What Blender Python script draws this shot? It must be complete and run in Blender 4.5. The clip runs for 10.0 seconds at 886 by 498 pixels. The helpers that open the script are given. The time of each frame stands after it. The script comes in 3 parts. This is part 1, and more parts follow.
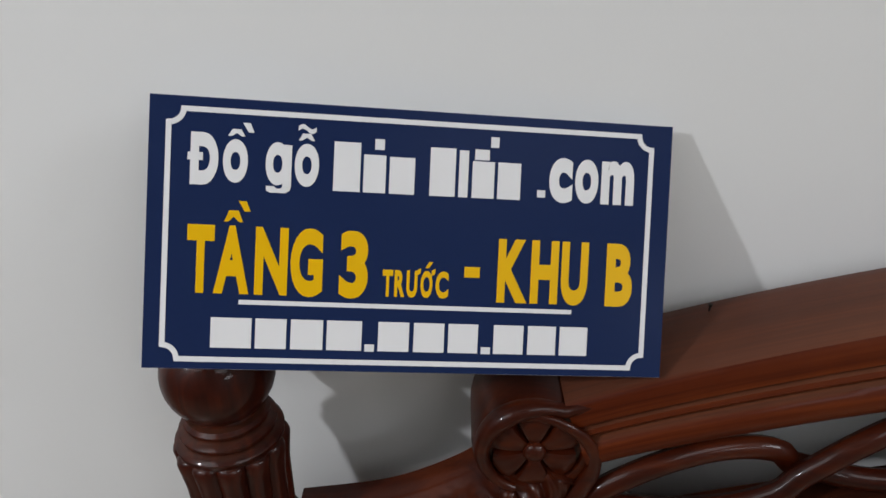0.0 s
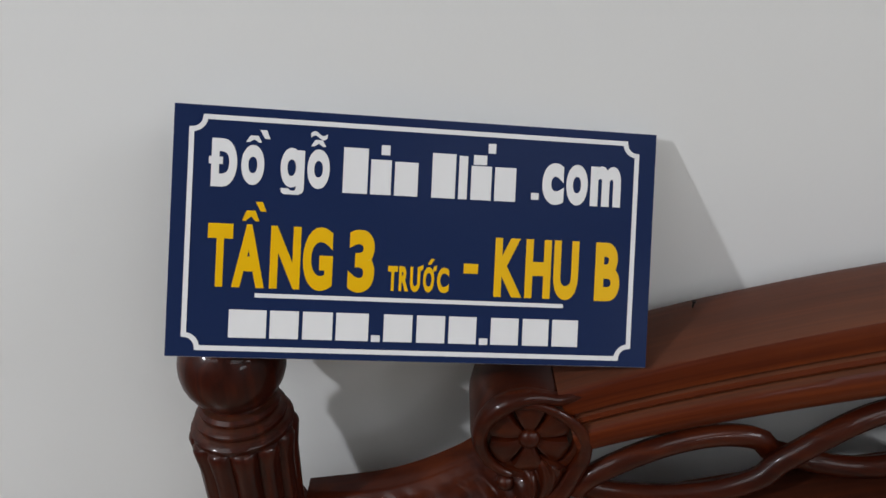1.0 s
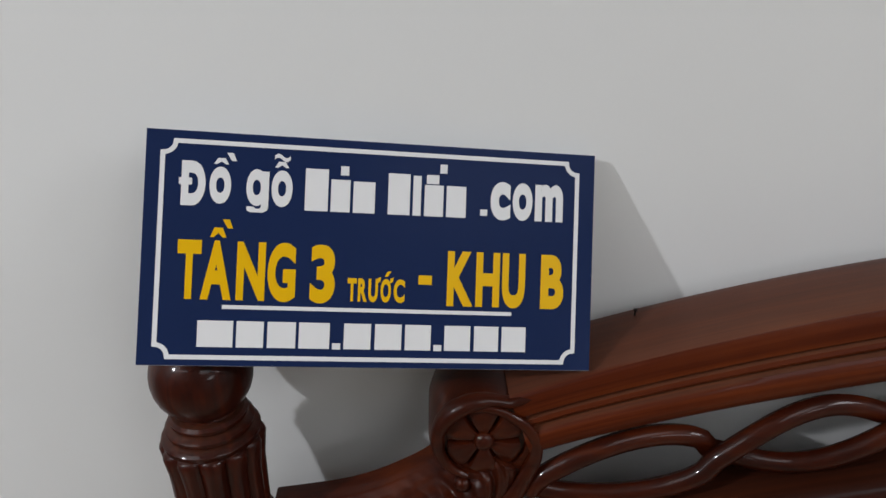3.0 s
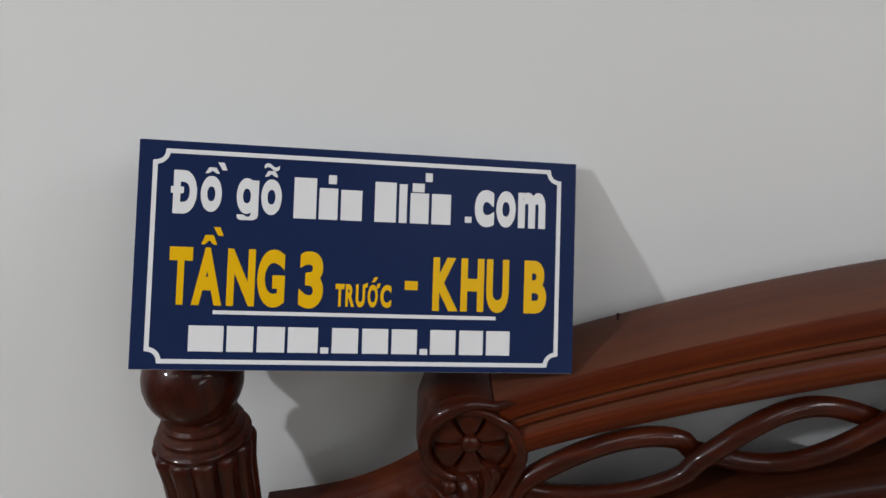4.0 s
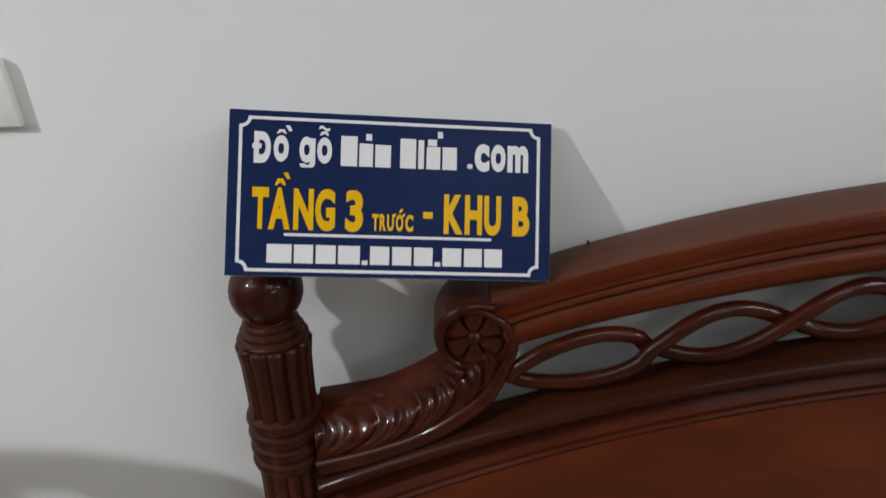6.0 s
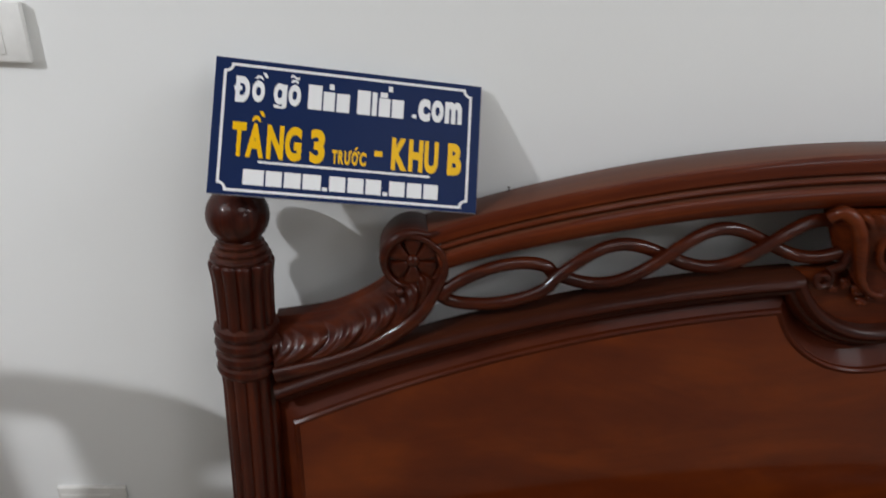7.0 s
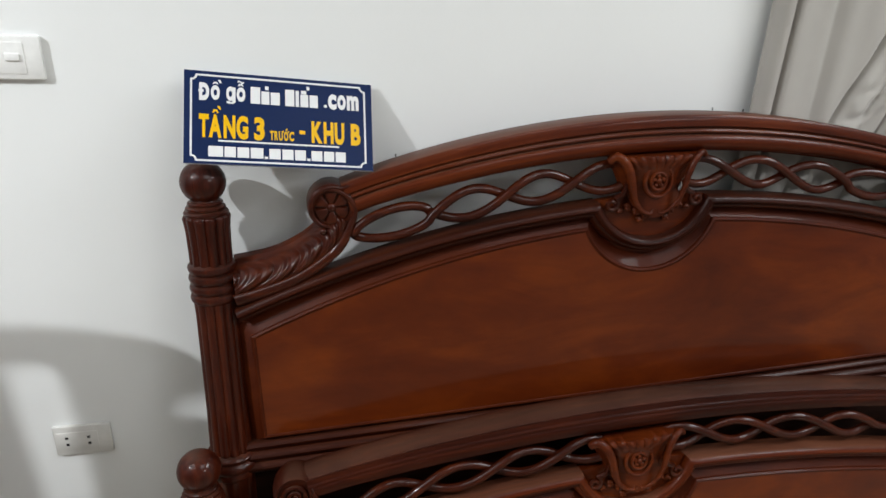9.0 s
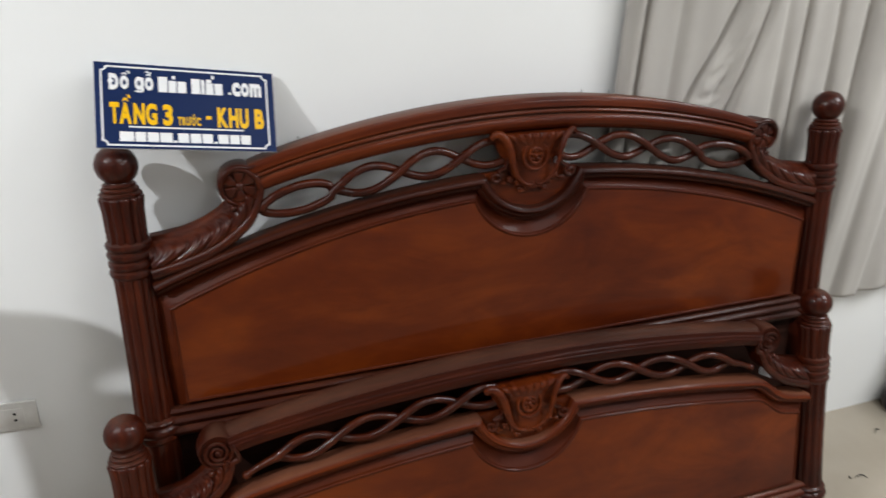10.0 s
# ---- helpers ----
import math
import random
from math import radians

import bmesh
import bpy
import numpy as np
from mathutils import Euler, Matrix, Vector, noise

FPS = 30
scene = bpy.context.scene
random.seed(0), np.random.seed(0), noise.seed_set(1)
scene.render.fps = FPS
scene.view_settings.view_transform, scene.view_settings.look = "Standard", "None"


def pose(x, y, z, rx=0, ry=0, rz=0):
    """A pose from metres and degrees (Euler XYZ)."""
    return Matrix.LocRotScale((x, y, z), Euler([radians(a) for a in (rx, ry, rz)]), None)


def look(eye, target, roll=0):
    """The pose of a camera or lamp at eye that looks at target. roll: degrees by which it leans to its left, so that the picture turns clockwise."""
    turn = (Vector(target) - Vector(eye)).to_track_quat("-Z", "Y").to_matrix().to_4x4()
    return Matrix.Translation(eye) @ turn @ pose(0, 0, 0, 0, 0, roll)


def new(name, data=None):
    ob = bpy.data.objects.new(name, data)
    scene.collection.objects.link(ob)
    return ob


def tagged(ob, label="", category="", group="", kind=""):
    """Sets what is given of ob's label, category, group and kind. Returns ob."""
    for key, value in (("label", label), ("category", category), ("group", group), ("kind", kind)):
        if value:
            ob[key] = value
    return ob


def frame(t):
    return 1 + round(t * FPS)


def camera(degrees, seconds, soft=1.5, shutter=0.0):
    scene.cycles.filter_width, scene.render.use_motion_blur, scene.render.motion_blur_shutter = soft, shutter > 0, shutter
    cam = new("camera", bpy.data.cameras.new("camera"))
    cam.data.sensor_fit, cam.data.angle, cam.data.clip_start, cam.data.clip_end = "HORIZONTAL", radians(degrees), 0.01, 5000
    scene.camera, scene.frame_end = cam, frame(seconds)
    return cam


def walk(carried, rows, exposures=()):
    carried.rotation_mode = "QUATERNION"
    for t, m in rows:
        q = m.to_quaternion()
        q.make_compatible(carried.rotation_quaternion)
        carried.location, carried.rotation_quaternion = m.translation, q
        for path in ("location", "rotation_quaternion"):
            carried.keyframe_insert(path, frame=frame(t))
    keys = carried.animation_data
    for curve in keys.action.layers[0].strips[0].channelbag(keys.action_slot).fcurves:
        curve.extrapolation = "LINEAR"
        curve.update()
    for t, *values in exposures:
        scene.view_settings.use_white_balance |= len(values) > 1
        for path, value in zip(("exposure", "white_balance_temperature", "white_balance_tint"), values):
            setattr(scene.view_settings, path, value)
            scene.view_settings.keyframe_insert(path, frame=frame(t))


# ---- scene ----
cam = camera(66.0, 10.0, shutter=0.5)
PATH = [
    (0, (0.038, -0.408, 1.547), (0.076, 1.223, 0.39), -2.2),
    (0.5, (0.042, -0.427, 1.557), (0.076, 1.218, 0.421), -2.5),
    (1, (0.035, -0.442, 1.558), (0.08, 1.212, 0.434), -2.0),
    (1.5, (0.043, -0.451, 1.561), (0.106, 1.206, 0.442), -1.9),
    (2, (0.047, -0.46, 1.565), (0.11, 1.215, 0.473), -1.7),
    (2.5, (0.048, -0.471, 1.568), (0.147, 1.211, 0.491), -1.2),
    (4, (0.057, -0.493, 1.573), (0.183, 1.216, 0.542), -1.4),
    (4.5, (0.063, -0.508, 1.579), (0.137, 1.204, 0.549), -2.1),
    (5, (0.062, -0.533, 1.588), (0.132, 1.181, 0.559), -1.6),
    (5.5, (0.051, -0.59, 1.6), (0.167, 1.138, 0.6), -1.9),
    (5.7, (0.06, -0.62, 1.621), (0.107, 1.075, 0.56), -3.4),
    (6.8, (0.031, -0.83, 1.603), (0.238, 0.903, 0.625), 0.2),
    (7, (0.037, -0.86, 1.603), (0.278, 0.86, 0.612), 1.8),
    (7.5, (0.058, -0.961, 1.636), (0.331, 0.73, 0.603), 3.2),
    (8, (0.066, -1.085, 1.632), (0.452, 0.597, 0.622), 4.0),
    (8.5, (0.014, -1.198, 1.665), (0.474, 0.495, 0.706), 2.3),
    (9, (-0.022, -1.273, 1.647), (0.48, 0.445, 0.756), 1.3),
    (9.5, (-0.036, -1.346, 1.667), (0.549, 0.34, 0.765), 2.3),
    (10, (-0.005, -1.444, 1.675), (0.68, 0.201, 0.768), 1.9),
]
EXPOSURES = [(0.0, -0.20, 6550, 9.0), (2.5, -0.24, 6550, 9.0), (5.5, -0.30, 6600, 9.0), (7.0, -0.10, 6550, 8.5), (8.0, 0.25, 6550, 7.5), (9.0, 0.32, 6550, 5.5), (10.0, 0.42, 6600, 7.0)]
walk(cam, [(t, look(eye, target, roll)) for t, eye, target, roll in PATH], EXPOSURES)

# ---------------- light ----------------
world = bpy.data.worlds.new("room_world")
scene.world = world
world.use_nodes = True
world.node_tree.nodes["Background"].inputs[0].default_value = (0.8, 0.9, 1.0, 1)
world.node_tree.nodes["Background"].inputs[1].default_value = 0.05

KEY = (-2.03, -1.20, 2.77)
# soft fill lights, added on the unseen ceiling to even out the brightness
FILL_PANELS = ((2.75, -1.40, 54.0), (0.95, -1.60, 11.0), (-1.25, -1.20, 10.0), (2.60, -3.60, 30.0))
COOL = (0.95, 0.965, 1.03)
H = 2.85


def area_lamp(place, watts, size, shape):
    data = bpy.data.lights.new("lamp_glow", "AREA")
    data.shape, data.size, data.energy, data.color = shape, size, watts, COOL
    ob = new("lamp_glow", data)
    ob.matrix_world = Matrix.Translation(place)
    return ob


area_lamp(KEY, 72, 0.09, "DISK")
for panel_x, panel_y, panel_w in FILL_PANELS:
    area_lamp((panel_x, panel_y, H - 0.03), panel_w, 1.1, "SQUARE")


# ---------------- materials ----------------
def mat_base(name):
    m = bpy.data.materials.new(name)
    m.use_nodes = True
    nt = m.node_tree
    return m, nt, nt.nodes["Principled BSDF"], nt.links


def add(nt, kind, **kw):
    n = nt.nodes.new(kind)
    for k, v in kw.items():
        n.inputs[k].default_value = v
    return n


def ramp(nt, stops):
    r = nt.nodes.new("ShaderNodeValToRGB")
    while len(r.color_ramp.elements) < len(stops):
        r.color_ramp.elements.new(0.5)
    for e, (p, c) in zip(r.color_ramp.elements, stops):
        e.position, e.color = p, (*c, 1)
    return r


def coords(nt, scale, space="Object"):
    tc = nt.nodes.new("ShaderNodeTexCoord")
    mp = nt.nodes.new("ShaderNodeMapping")
    mp.inputs["Scale"].default_value = scale
    nt.links.new(tc.outputs[space], mp.inputs["Vector"])
    return mp


def bump(nt, bsdf, height, strength, distance):
    b = add(nt, "ShaderNodeBump", Strength=strength, Distance=distance)
    nt.links.new(height, b.inputs["Height"])
    nt.links.new(b.outputs["Normal"], bsdf.inputs["Normal"])


def wood(name, dark, mid, light, grain=(3, 30, 30), rough=0.42, coat=0.22, pale_top=0.0, along=False):
    """Stained, lacquered hardwood: long grain, pores and slow clouds of stain; along: the grain follows the moulding."""
    m, nt, b, L = mat_base(name)
    mp = coords(nt, grain)
    if along:
        run = nt.nodes.new("ShaderNodeAttribute")
        run.attribute_name = "grain"
        L.new(run.outputs["Vector"], mp.inputs["Vector"])
    g = add(nt, "ShaderNodeTexNoise", Scale=2.2, Detail=7, Roughness=0.62, Distortion=0.9)
    L.new(mp.outputs[0], g.inputs["Vector"])
    mp2 = coords(nt, (1.6, 2.4, 3.6))
    c = add(nt, "ShaderNodeTexNoise", Scale=1.7, Detail=4, Roughness=0.55, Distortion=0.5)
    L.new(mp2.outputs[0], c.inputs["Vector"])
    mix = add(nt, "ShaderNodeMath")
    mix.operation = "MULTIPLY_ADD"
    L.new(g.outputs["Fac"], mix.inputs[0])
    mix.inputs[1].default_value = 0.55
    half = add(nt, "ShaderNodeMath")
    half.operation = "MULTIPLY"
    L.new(c.outputs["Fac"], half.inputs[0])
    half.inputs[1].default_value = 0.45
    L.new(half.outputs[0], mix.inputs[2])
    r = ramp(nt, [(0.32, dark), (0.5, mid), (0.68, light)])
    L.new(mix.outputs[0], r.inputs["Fac"])
    col = r.outputs["Color"]
    fine = add(nt, "ShaderNodeTexNoise", Scale=9.0, Detail=5, Roughness=0.7)
    L.new(mp.outputs[0], fine.inputs["Vector"])
    # paler grey-brown on faces that look up
    if pale_top > 0:
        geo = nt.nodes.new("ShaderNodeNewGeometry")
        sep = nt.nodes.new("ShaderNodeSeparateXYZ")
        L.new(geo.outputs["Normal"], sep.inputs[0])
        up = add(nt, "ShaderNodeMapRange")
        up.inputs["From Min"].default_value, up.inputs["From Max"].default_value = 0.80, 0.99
        up.inputs["To Max"].default_value = pale_top
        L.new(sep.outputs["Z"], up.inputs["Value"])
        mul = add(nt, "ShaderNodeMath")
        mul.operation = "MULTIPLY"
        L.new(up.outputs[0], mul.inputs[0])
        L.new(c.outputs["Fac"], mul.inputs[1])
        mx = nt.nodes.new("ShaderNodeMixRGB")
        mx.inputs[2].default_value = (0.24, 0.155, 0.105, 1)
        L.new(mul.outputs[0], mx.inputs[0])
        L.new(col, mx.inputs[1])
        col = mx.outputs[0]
    L.new(col, b.inputs["Base Color"])
    rr = add(nt, "ShaderNodeMapRange")
    rr.inputs["To Min"].default_value, rr.inputs["To Max"].default_value = rough - 0.06, rough + 0.14
    L.new(c.outputs["Fac"], rr.inputs["Value"])
    L.new(rr.outputs[0], b.inputs["Roughness"])
    b.inputs["Specular IOR Level"].default_value = 0.10
    b.inputs["Coat Weight"].default_value = coat
    b.inputs["Coat Roughness"].default_value = 0.11
    bump(nt, b, fine.outputs["Fac"], 0.12, 0.0008)
    return m


def paint(name, colour, rough=0.7, vary=0.03, relief=0.15, scale=1.0):
    m, nt, b, L = mat_base(name)
    mp = coords(nt, (scale, scale, scale))
    big = add(nt, "ShaderNodeTexNoise", Scale=1.3, Detail=5, Roughness=0.6)
    fine = add(nt, "ShaderNodeTexNoise", Scale=140.0, Detail=4, Roughness=0.6)
    L.new(mp.outputs[0], big.inputs["Vector"])
    L.new(mp.outputs[0], fine.inputs["Vector"])
    lo = tuple(c * (1 - vary) for c in colour)
    hi = tuple(min(1, c * (1 + vary)) for c in colour)
    r = ramp(nt, [(0.35, lo), (0.65, hi)])
    L.new(big.outputs["Fac"], r.inputs["Fac"])
    L.new(r.outputs["Color"], b.inputs["Base Color"])
    b.inputs["Roughness"].default_value = rough
    bump(nt, b, fine.outputs["Fac"], relief, 0.0006)
    return m


def cloth(name, colour):
    m, nt, b, L = mat_base(name)
    mp = coords(nt, (1, 1, 1))
    big = add(nt, "ShaderNodeTexNoise", Scale=3.0, Detail=5, Roughness=0.6)
    L.new(mp.outputs[0], big.inputs["Vector"])
    r = ramp(nt, [(0.3, tuple(c * 0.9 for c in colour)), (0.7, tuple(c * 1.06 for c in colour))])
    L.new(big.outputs["Fac"], r.inputs["Fac"])
    L.new(r.outputs["Color"], b.inputs["Base Color"])
    b.inputs["Roughness"].default_value = 0.75
    b.inputs["Sheen Weight"].default_value = 0.25
    wx = add(nt, "ShaderNodeTexNoise", Scale=260.0, Detail=2)
    L.new(mp.outputs[0], wx.inputs["Vector"])
    bump(nt, b, wx.outputs["Fac"], 0.2, 0.0006)
    return m


def tiles(name):
    m, nt, b, L = mat_base(name)
    mp = coords(nt, (1, 1, 1))
    br = nt.nodes.new("ShaderNodeTexNoise")
    br.inputs["Scale"].default_value, br.inputs["Detail"].default_value = 2.6, 8
    L.new(mp.outputs[0], br.inputs["Vector"])
    r = ramp(nt, [(0.3, (0.25, 0.215, 0.165)), (0.7, (0.34, 0.30, 0.24))])
    L.new(br.outputs["Fac"], r.inputs["Fac"])
    L.new(r.outputs["Color"], b.inputs["Base Color"])
    b.inputs["Roughness"].default_value = 0.3
    return m


def plain(name, colour, rough=0.5, metal=0.0, coat=0.0, vary=0.06, spec=0.5):
    m, nt, b, L = mat_base(name)
    mp = coords(nt, (1, 1, 1))
    n = add(nt, "ShaderNodeTexNoise", Scale=35.0, Detail=5, Roughness=0.6)
    L.new(mp.outputs[0], n.inputs["Vector"])
    r = ramp(nt, [(0.3, tuple(c * (1 - vary) for c in colour)), (0.7, tuple(min(1, c * (1 + vary)) for c in colour))])
    L.new(n.outputs["Fac"], r.inputs["Fac"])
    L.new(r.outputs["Color"], b.inputs["Base Color"])
    rr = add(nt, "ShaderNodeMapRange")
    rr.inputs["To Min"].default_value, rr.inputs["To Max"].default_value = max(0.02, rough - vary), rough + vary
    L.new(n.outputs["Fac"], rr.inputs["Value"])
    L.new(rr.outputs[0], b.inputs["Roughness"])
    b.inputs["Metallic"].default_value = metal
    b.inputs["Specular IOR Level"].default_value = spec
    b.inputs["Coat Weight"].default_value = coat
    return m


def glow(name, colour, strength):
    m, nt, b, L = mat_base(name)
    b.inputs["Base Color"].default_value = (0.9, 0.9, 0.9, 1)
    b.inputs["Emission Color"].default_value = (*colour, 1)
    b.inputs["Emission Strength"].default_value = strength
    return m


WOOD = wood("lacquered_red_brown_wood", (0.0270, 0.0031, 0.00052), (0.0648, 0.0095, 0.00129), (0.1170, 0.0215, 0.00292), grain=(1.1, 60, 60), rough=0.42, coat=0.12, pale_top=0.34, along=True)
# shaded copy of WOOD for headboard mouldings: shade is put into the colour
WOOD_RIM = wood("shaded_red_brown_moulding", (0.0100, 0.0011, 0.00026), (0.0255, 0.0036, 0.00057), (0.0500, 0.0088, 0.00135), grain=(1.1, 60, 60), rough=0.42, coat=0.08, pale_top=0.06, along=True)
WOOD_UP = wood("lacquered_red_brown_wood_upright", (0.009, 0.0010, 0.0003), (0.031, 0.0038, 0.0008), (0.068, 0.0105, 0.0018), grain=(45, 45, 1.6), coat=0.30, pale_top=0.16)
WOOD_CARVED = wood("carved_red_brown_wood", (0.0088, 0.0010, 0.00028), (0.0324, 0.0043, 0.00063), (0.0721, 0.0119, 0.00158), grain=(4, 22, 22), rough=0.42, coat=0.32)
WOOD_SHELL = wood("lighter_carved_wood", (0.020, 0.0022, 0.0005), (0.066, 0.0100, 0.0012), (0.125, 0.0230, 0.0026), grain=(4, 22, 22), rough=0.45, coat=0.20)
WOOD_OLD = wood("dull_dark_brown_wood", (0.009, 0.0011, 0.0004), (0.026, 0.0036, 0.0009), (0.054, 0.0090, 0.0019), grain=(1.6, 40, 40), coat=0.08, pale_top=0.20)
# apron wood with the deep shade behind the footboard put into its colour
WOOD_UNLIT = wood("unlit_dark_brown_wood", (0.006, 0.0016, 0.0008), (0.016, 0.0042, 0.0019), (0.032, 0.0090, 0.0040), rough=0.7, coat=0.0)
# dark frame stain, with the rim's shade on the sunk ground mixed in
WOOD_FRAME = wood("stained_and_shaded_frame_wood", (0.0255, 0.0031, 0.00051), (0.0467, 0.0068, 0.00094), (0.0697, 0.0119, 0.00161), grain=(1.2, 5, 5), rough=0.5, coat=0.06)
WOOD_PANEL = wood("veneered_panel_wood", (0.0372, 0.0042, 0.00028), (0.0781, 0.0112, 0.00055), (0.1395, 0.0248, 0.00101), grain=(1.2, 3.4, 3.2), rough=0.5, coat=0.40)
# unseen west wall: dark colour picked to hold back bounced light
SIDE = paint("unseen_wall_dark_grey", (0.15, 0.145, 0.14), vary=0.05)
# unseen east and south walls: grey tuned for their reflection in the lacquer
FAR = paint("unseen_wall_pale_grey", (0.36, 0.345, 0.32), vary=0.04)
WALL = paint("white_wall_paint", (0.78, 0.79, 0.78), vary=0.012)
CEIL = paint("ceiling_paint", (0.82, 0.82, 0.81), vary=0.01)
FLOOR = tiles("beige_floor_tile")
CURTAIN = cloth("greige_curtain_cloth", (0.365, 0.345, 0.315))
PLASTIC = plain("white_plastic", (0.80, 0.80, 0.78), 0.35)
AGED = plain("aged_white_plastic", (0.60, 0.59, 0.56), 0.4)
HOLE = plain("socket_black", (0.012, 0.012, 0.012), 0.6)
BLUE = plain("navy_sign_film", (0.0115, 0.0215, 0.068), 0.22, vary=0.015, spec=0.03)
WHITE = plain("white_sign_film", (0.68, 0.68, 0.68), 0.35, vary=0.012, spec=0.1)
YELLOW = plain("yellow_sign_film", (0.70, 0.405, 0.002), 0.3, vary=0.012, spec=0.15)
BOARD = plain("sign_core_board", (0.55, 0.57, 0.62), 0.5)
NAIL = plain("blackened_nail", (0.015, 0.013, 0.012), 0.5, metal=0.6)
DARK = plain("dark_lacquer", (0.022, 0.016, 0.014), 0.4)
LAMP = glow("lamp_diffuser", (0.94, 0.98, 1.0), 6.0)
FILL_GLOW = glow("fill_diffuser", (0.94, 0.98, 1.0), 0.7)


# ---------------- mesh helpers ----------------
def finish(bm, sharp=38.0):
    bmesh.ops.recalc_face_normals(bm, faces=bm.faces)
    for f in bm.faces:
        f.smooth = True
    for e in bm.edges:
        if len(e.link_faces) == 2 and e.calc_face_angle(0) > radians(sharp):
            e.smooth = False
    return bm


def part(name, bm, material, parent, label="", sharp=38.0):
    finish(bm, sharp)
    me = bpy.data.meshes.new(name)
    bm.to_mesh(me)
    bm.free()
    me.materials.append(material)
    ob = new(name, me)
    if parent is not None:
        ob.parent = parent
    if label:
        tagged(ob, label)
    return ob


def thing(name, m, label, category, group=""):
    ob = new(name)
    ob.empty_display_size = 0.05
    ob.matrix_world = m
    return tagged(ob, label, category, group)


def box(bm, x0, x1, y0, y1, z0, z1, bev=0.0):
    r = bmesh.ops.create_cube(bm, size=1.0)
    vs = r["verts"]
    for v in vs:
        v.co = Vector((x0 if v.co.x < 0 else x1, y0 if v.co.y < 0 else y1, z0 if v.co.z < 0 else z1))
    if bev > 0:
        es = list({e for v in vs for e in v.link_edges})
        bmesh.ops.bevel(bm, geom=es, offset=bev, segments=2, profile=0.5, affect="EDGES")
    return bm


def boxed(x0, x1, y0, y1, z0, z1, bev=0.0):
    return box(bmesh.new(), x0, x1, y0, y1, z0, z1, bev)


def skin(bm, rings, closed_ring=True, closed_path=False, caps=True):
    """Quads between rings of points."""
    vr = [[bm.verts.new(p) for p in ring] for ring in rings]
    n = len(vr[0])
    pairs = list(zip(vr, vr[1:])) + ([(vr[-1], vr[0])] if closed_path else [])
    for a, b in pairs:
        for i in range(n if closed_ring else n - 1):
            j = (i + 1) % n
            bm.faces.new((a[i], a[j], b[j], b[i]))
    if caps and closed_ring and not closed_path:
        bm.faces.new(vr[0])
        bm.faces.new(list(reversed(vr[-1])))
    return bm


def sweep(path, profile, closed=False, bm=None, scale=None):
    """A moulding: the profile (n, w) carried along a path (u, z) of the board's plane; n runs along the path's left normal, w to the front."""
    bm = bm or bmesh.new()
    rings, runs, run = [], [], 0.0
    count = len(path)
    for i in range(count):
        p = Vector(path[i])
        a = Vector(path[i - 1]) if (i > 0 or closed) else None
        b = Vector(path[(i + 1) % count]) if (i < count - 1 or closed) else None
        d1 = (p - a).normalized() if a is not None else (b - p).normalized()
        d2 = (b - p).normalized() if b is not None else d1
        n1, n2 = Vector((-d1.y, d1.x)), Vector((-d2.y, d2.x))
        m = (n1 + n2).normalized()
        m = m / max(0.35, m.dot(n1))
        k = scale[i] if scale else 1.0
        rings.append([(p.x + m.x * n * k, -w, p.y + m.y * n * k) for n, w in profile])
        run += (p - Vector(path[i - 1])).length if i else 0.0
        runs += [(run, n, w) for n, w in profile]
    layer = bm.verts.layers.float_vector.get("grain") or bm.verts.layers.float_vector.new("grain")
    first = len(bm.verts)
    skin(bm, rings, closed_path=closed)
    bm.verts.ensure_lookup_table()
    for v, r in zip(bm.verts[first:], runs):
        v[layer] = r
    return bm


def tube(points, radius, seg=10, bm=None, squash=1.0):
    """A round rod through 3D points; radius may be a list."""
    bm = bm or bmesh.new()
    pts = [Vector(p) for p in points]
    rings = []
    side = None
    for i, p in enumerate(pts):
        t = (pts[min(i + 1, len(pts) - 1)] - pts[max(i - 1, 0)]).normalized()
        if side is None:
            side = t.cross(Vector((0, 1, 0)))
            if side.length < 1e-3:
                side = t.cross(Vector((1, 0, 0)))
        side = (side - t * side.dot(t)).normalized()
        up = side.cross(t)
        r = radius[i] if isinstance(radius, (list, tuple)) else radius
        rings.append([p + side * math.cos(a) * r + up * math.sin(a) * r * squash for a in (2 * math.pi * j / seg for j in range(seg))])
    return skin(bm, rings)


def lathe(profile, seg=40, reeds=0, depth=0.0, bm=None):
    """A turned piece from (radius, z); reeds: number of flutes cut round it."""
    bm = bm or bmesh.new()
    rings = []
    for r, z in profile:
        ring = []
        for j in range(seg):
            a = 2 * math.pi * j / seg
            cut = depth * (1 - abs(math.sin(a * reeds / 2)) ** 0.7) if reeds else 0
            ring.append(((r - cut) * math.cos(a), (r - cut) * math.sin(a), z))
        rings.append(ring)
    return skin(bm, rings)


def blob(bm, centre, radii, seg=12, rot=None):
    r = bmesh.ops.create_uvsphere(bm, u_segments=seg, v_segments=max(6, seg // 2 + 2), radius=1.0)
    m = Matrix.Translation(centre) @ (rot or Matrix.Identity(4)) @ Matrix.Diagonal((*radii, 1))
    bmesh.ops.transform(bm, matrix=m, verts=r["verts"])
    return bm


def slab(us, lows, highs, back, front):
    """A board between two curves over u, from depth back to depth front."""
    bm = bmesh.new()
    rings = []
    for u, lo, hi in zip(us, lows, highs):
        rings.append([(u, -back, lo), (u, -front, lo), (u, -front, hi), (u, -back, hi)])
    return skin(bm, rings)


def lin(a, b, n):
    return [a + (b - a) * i / (n - 1) for i in range(n)]


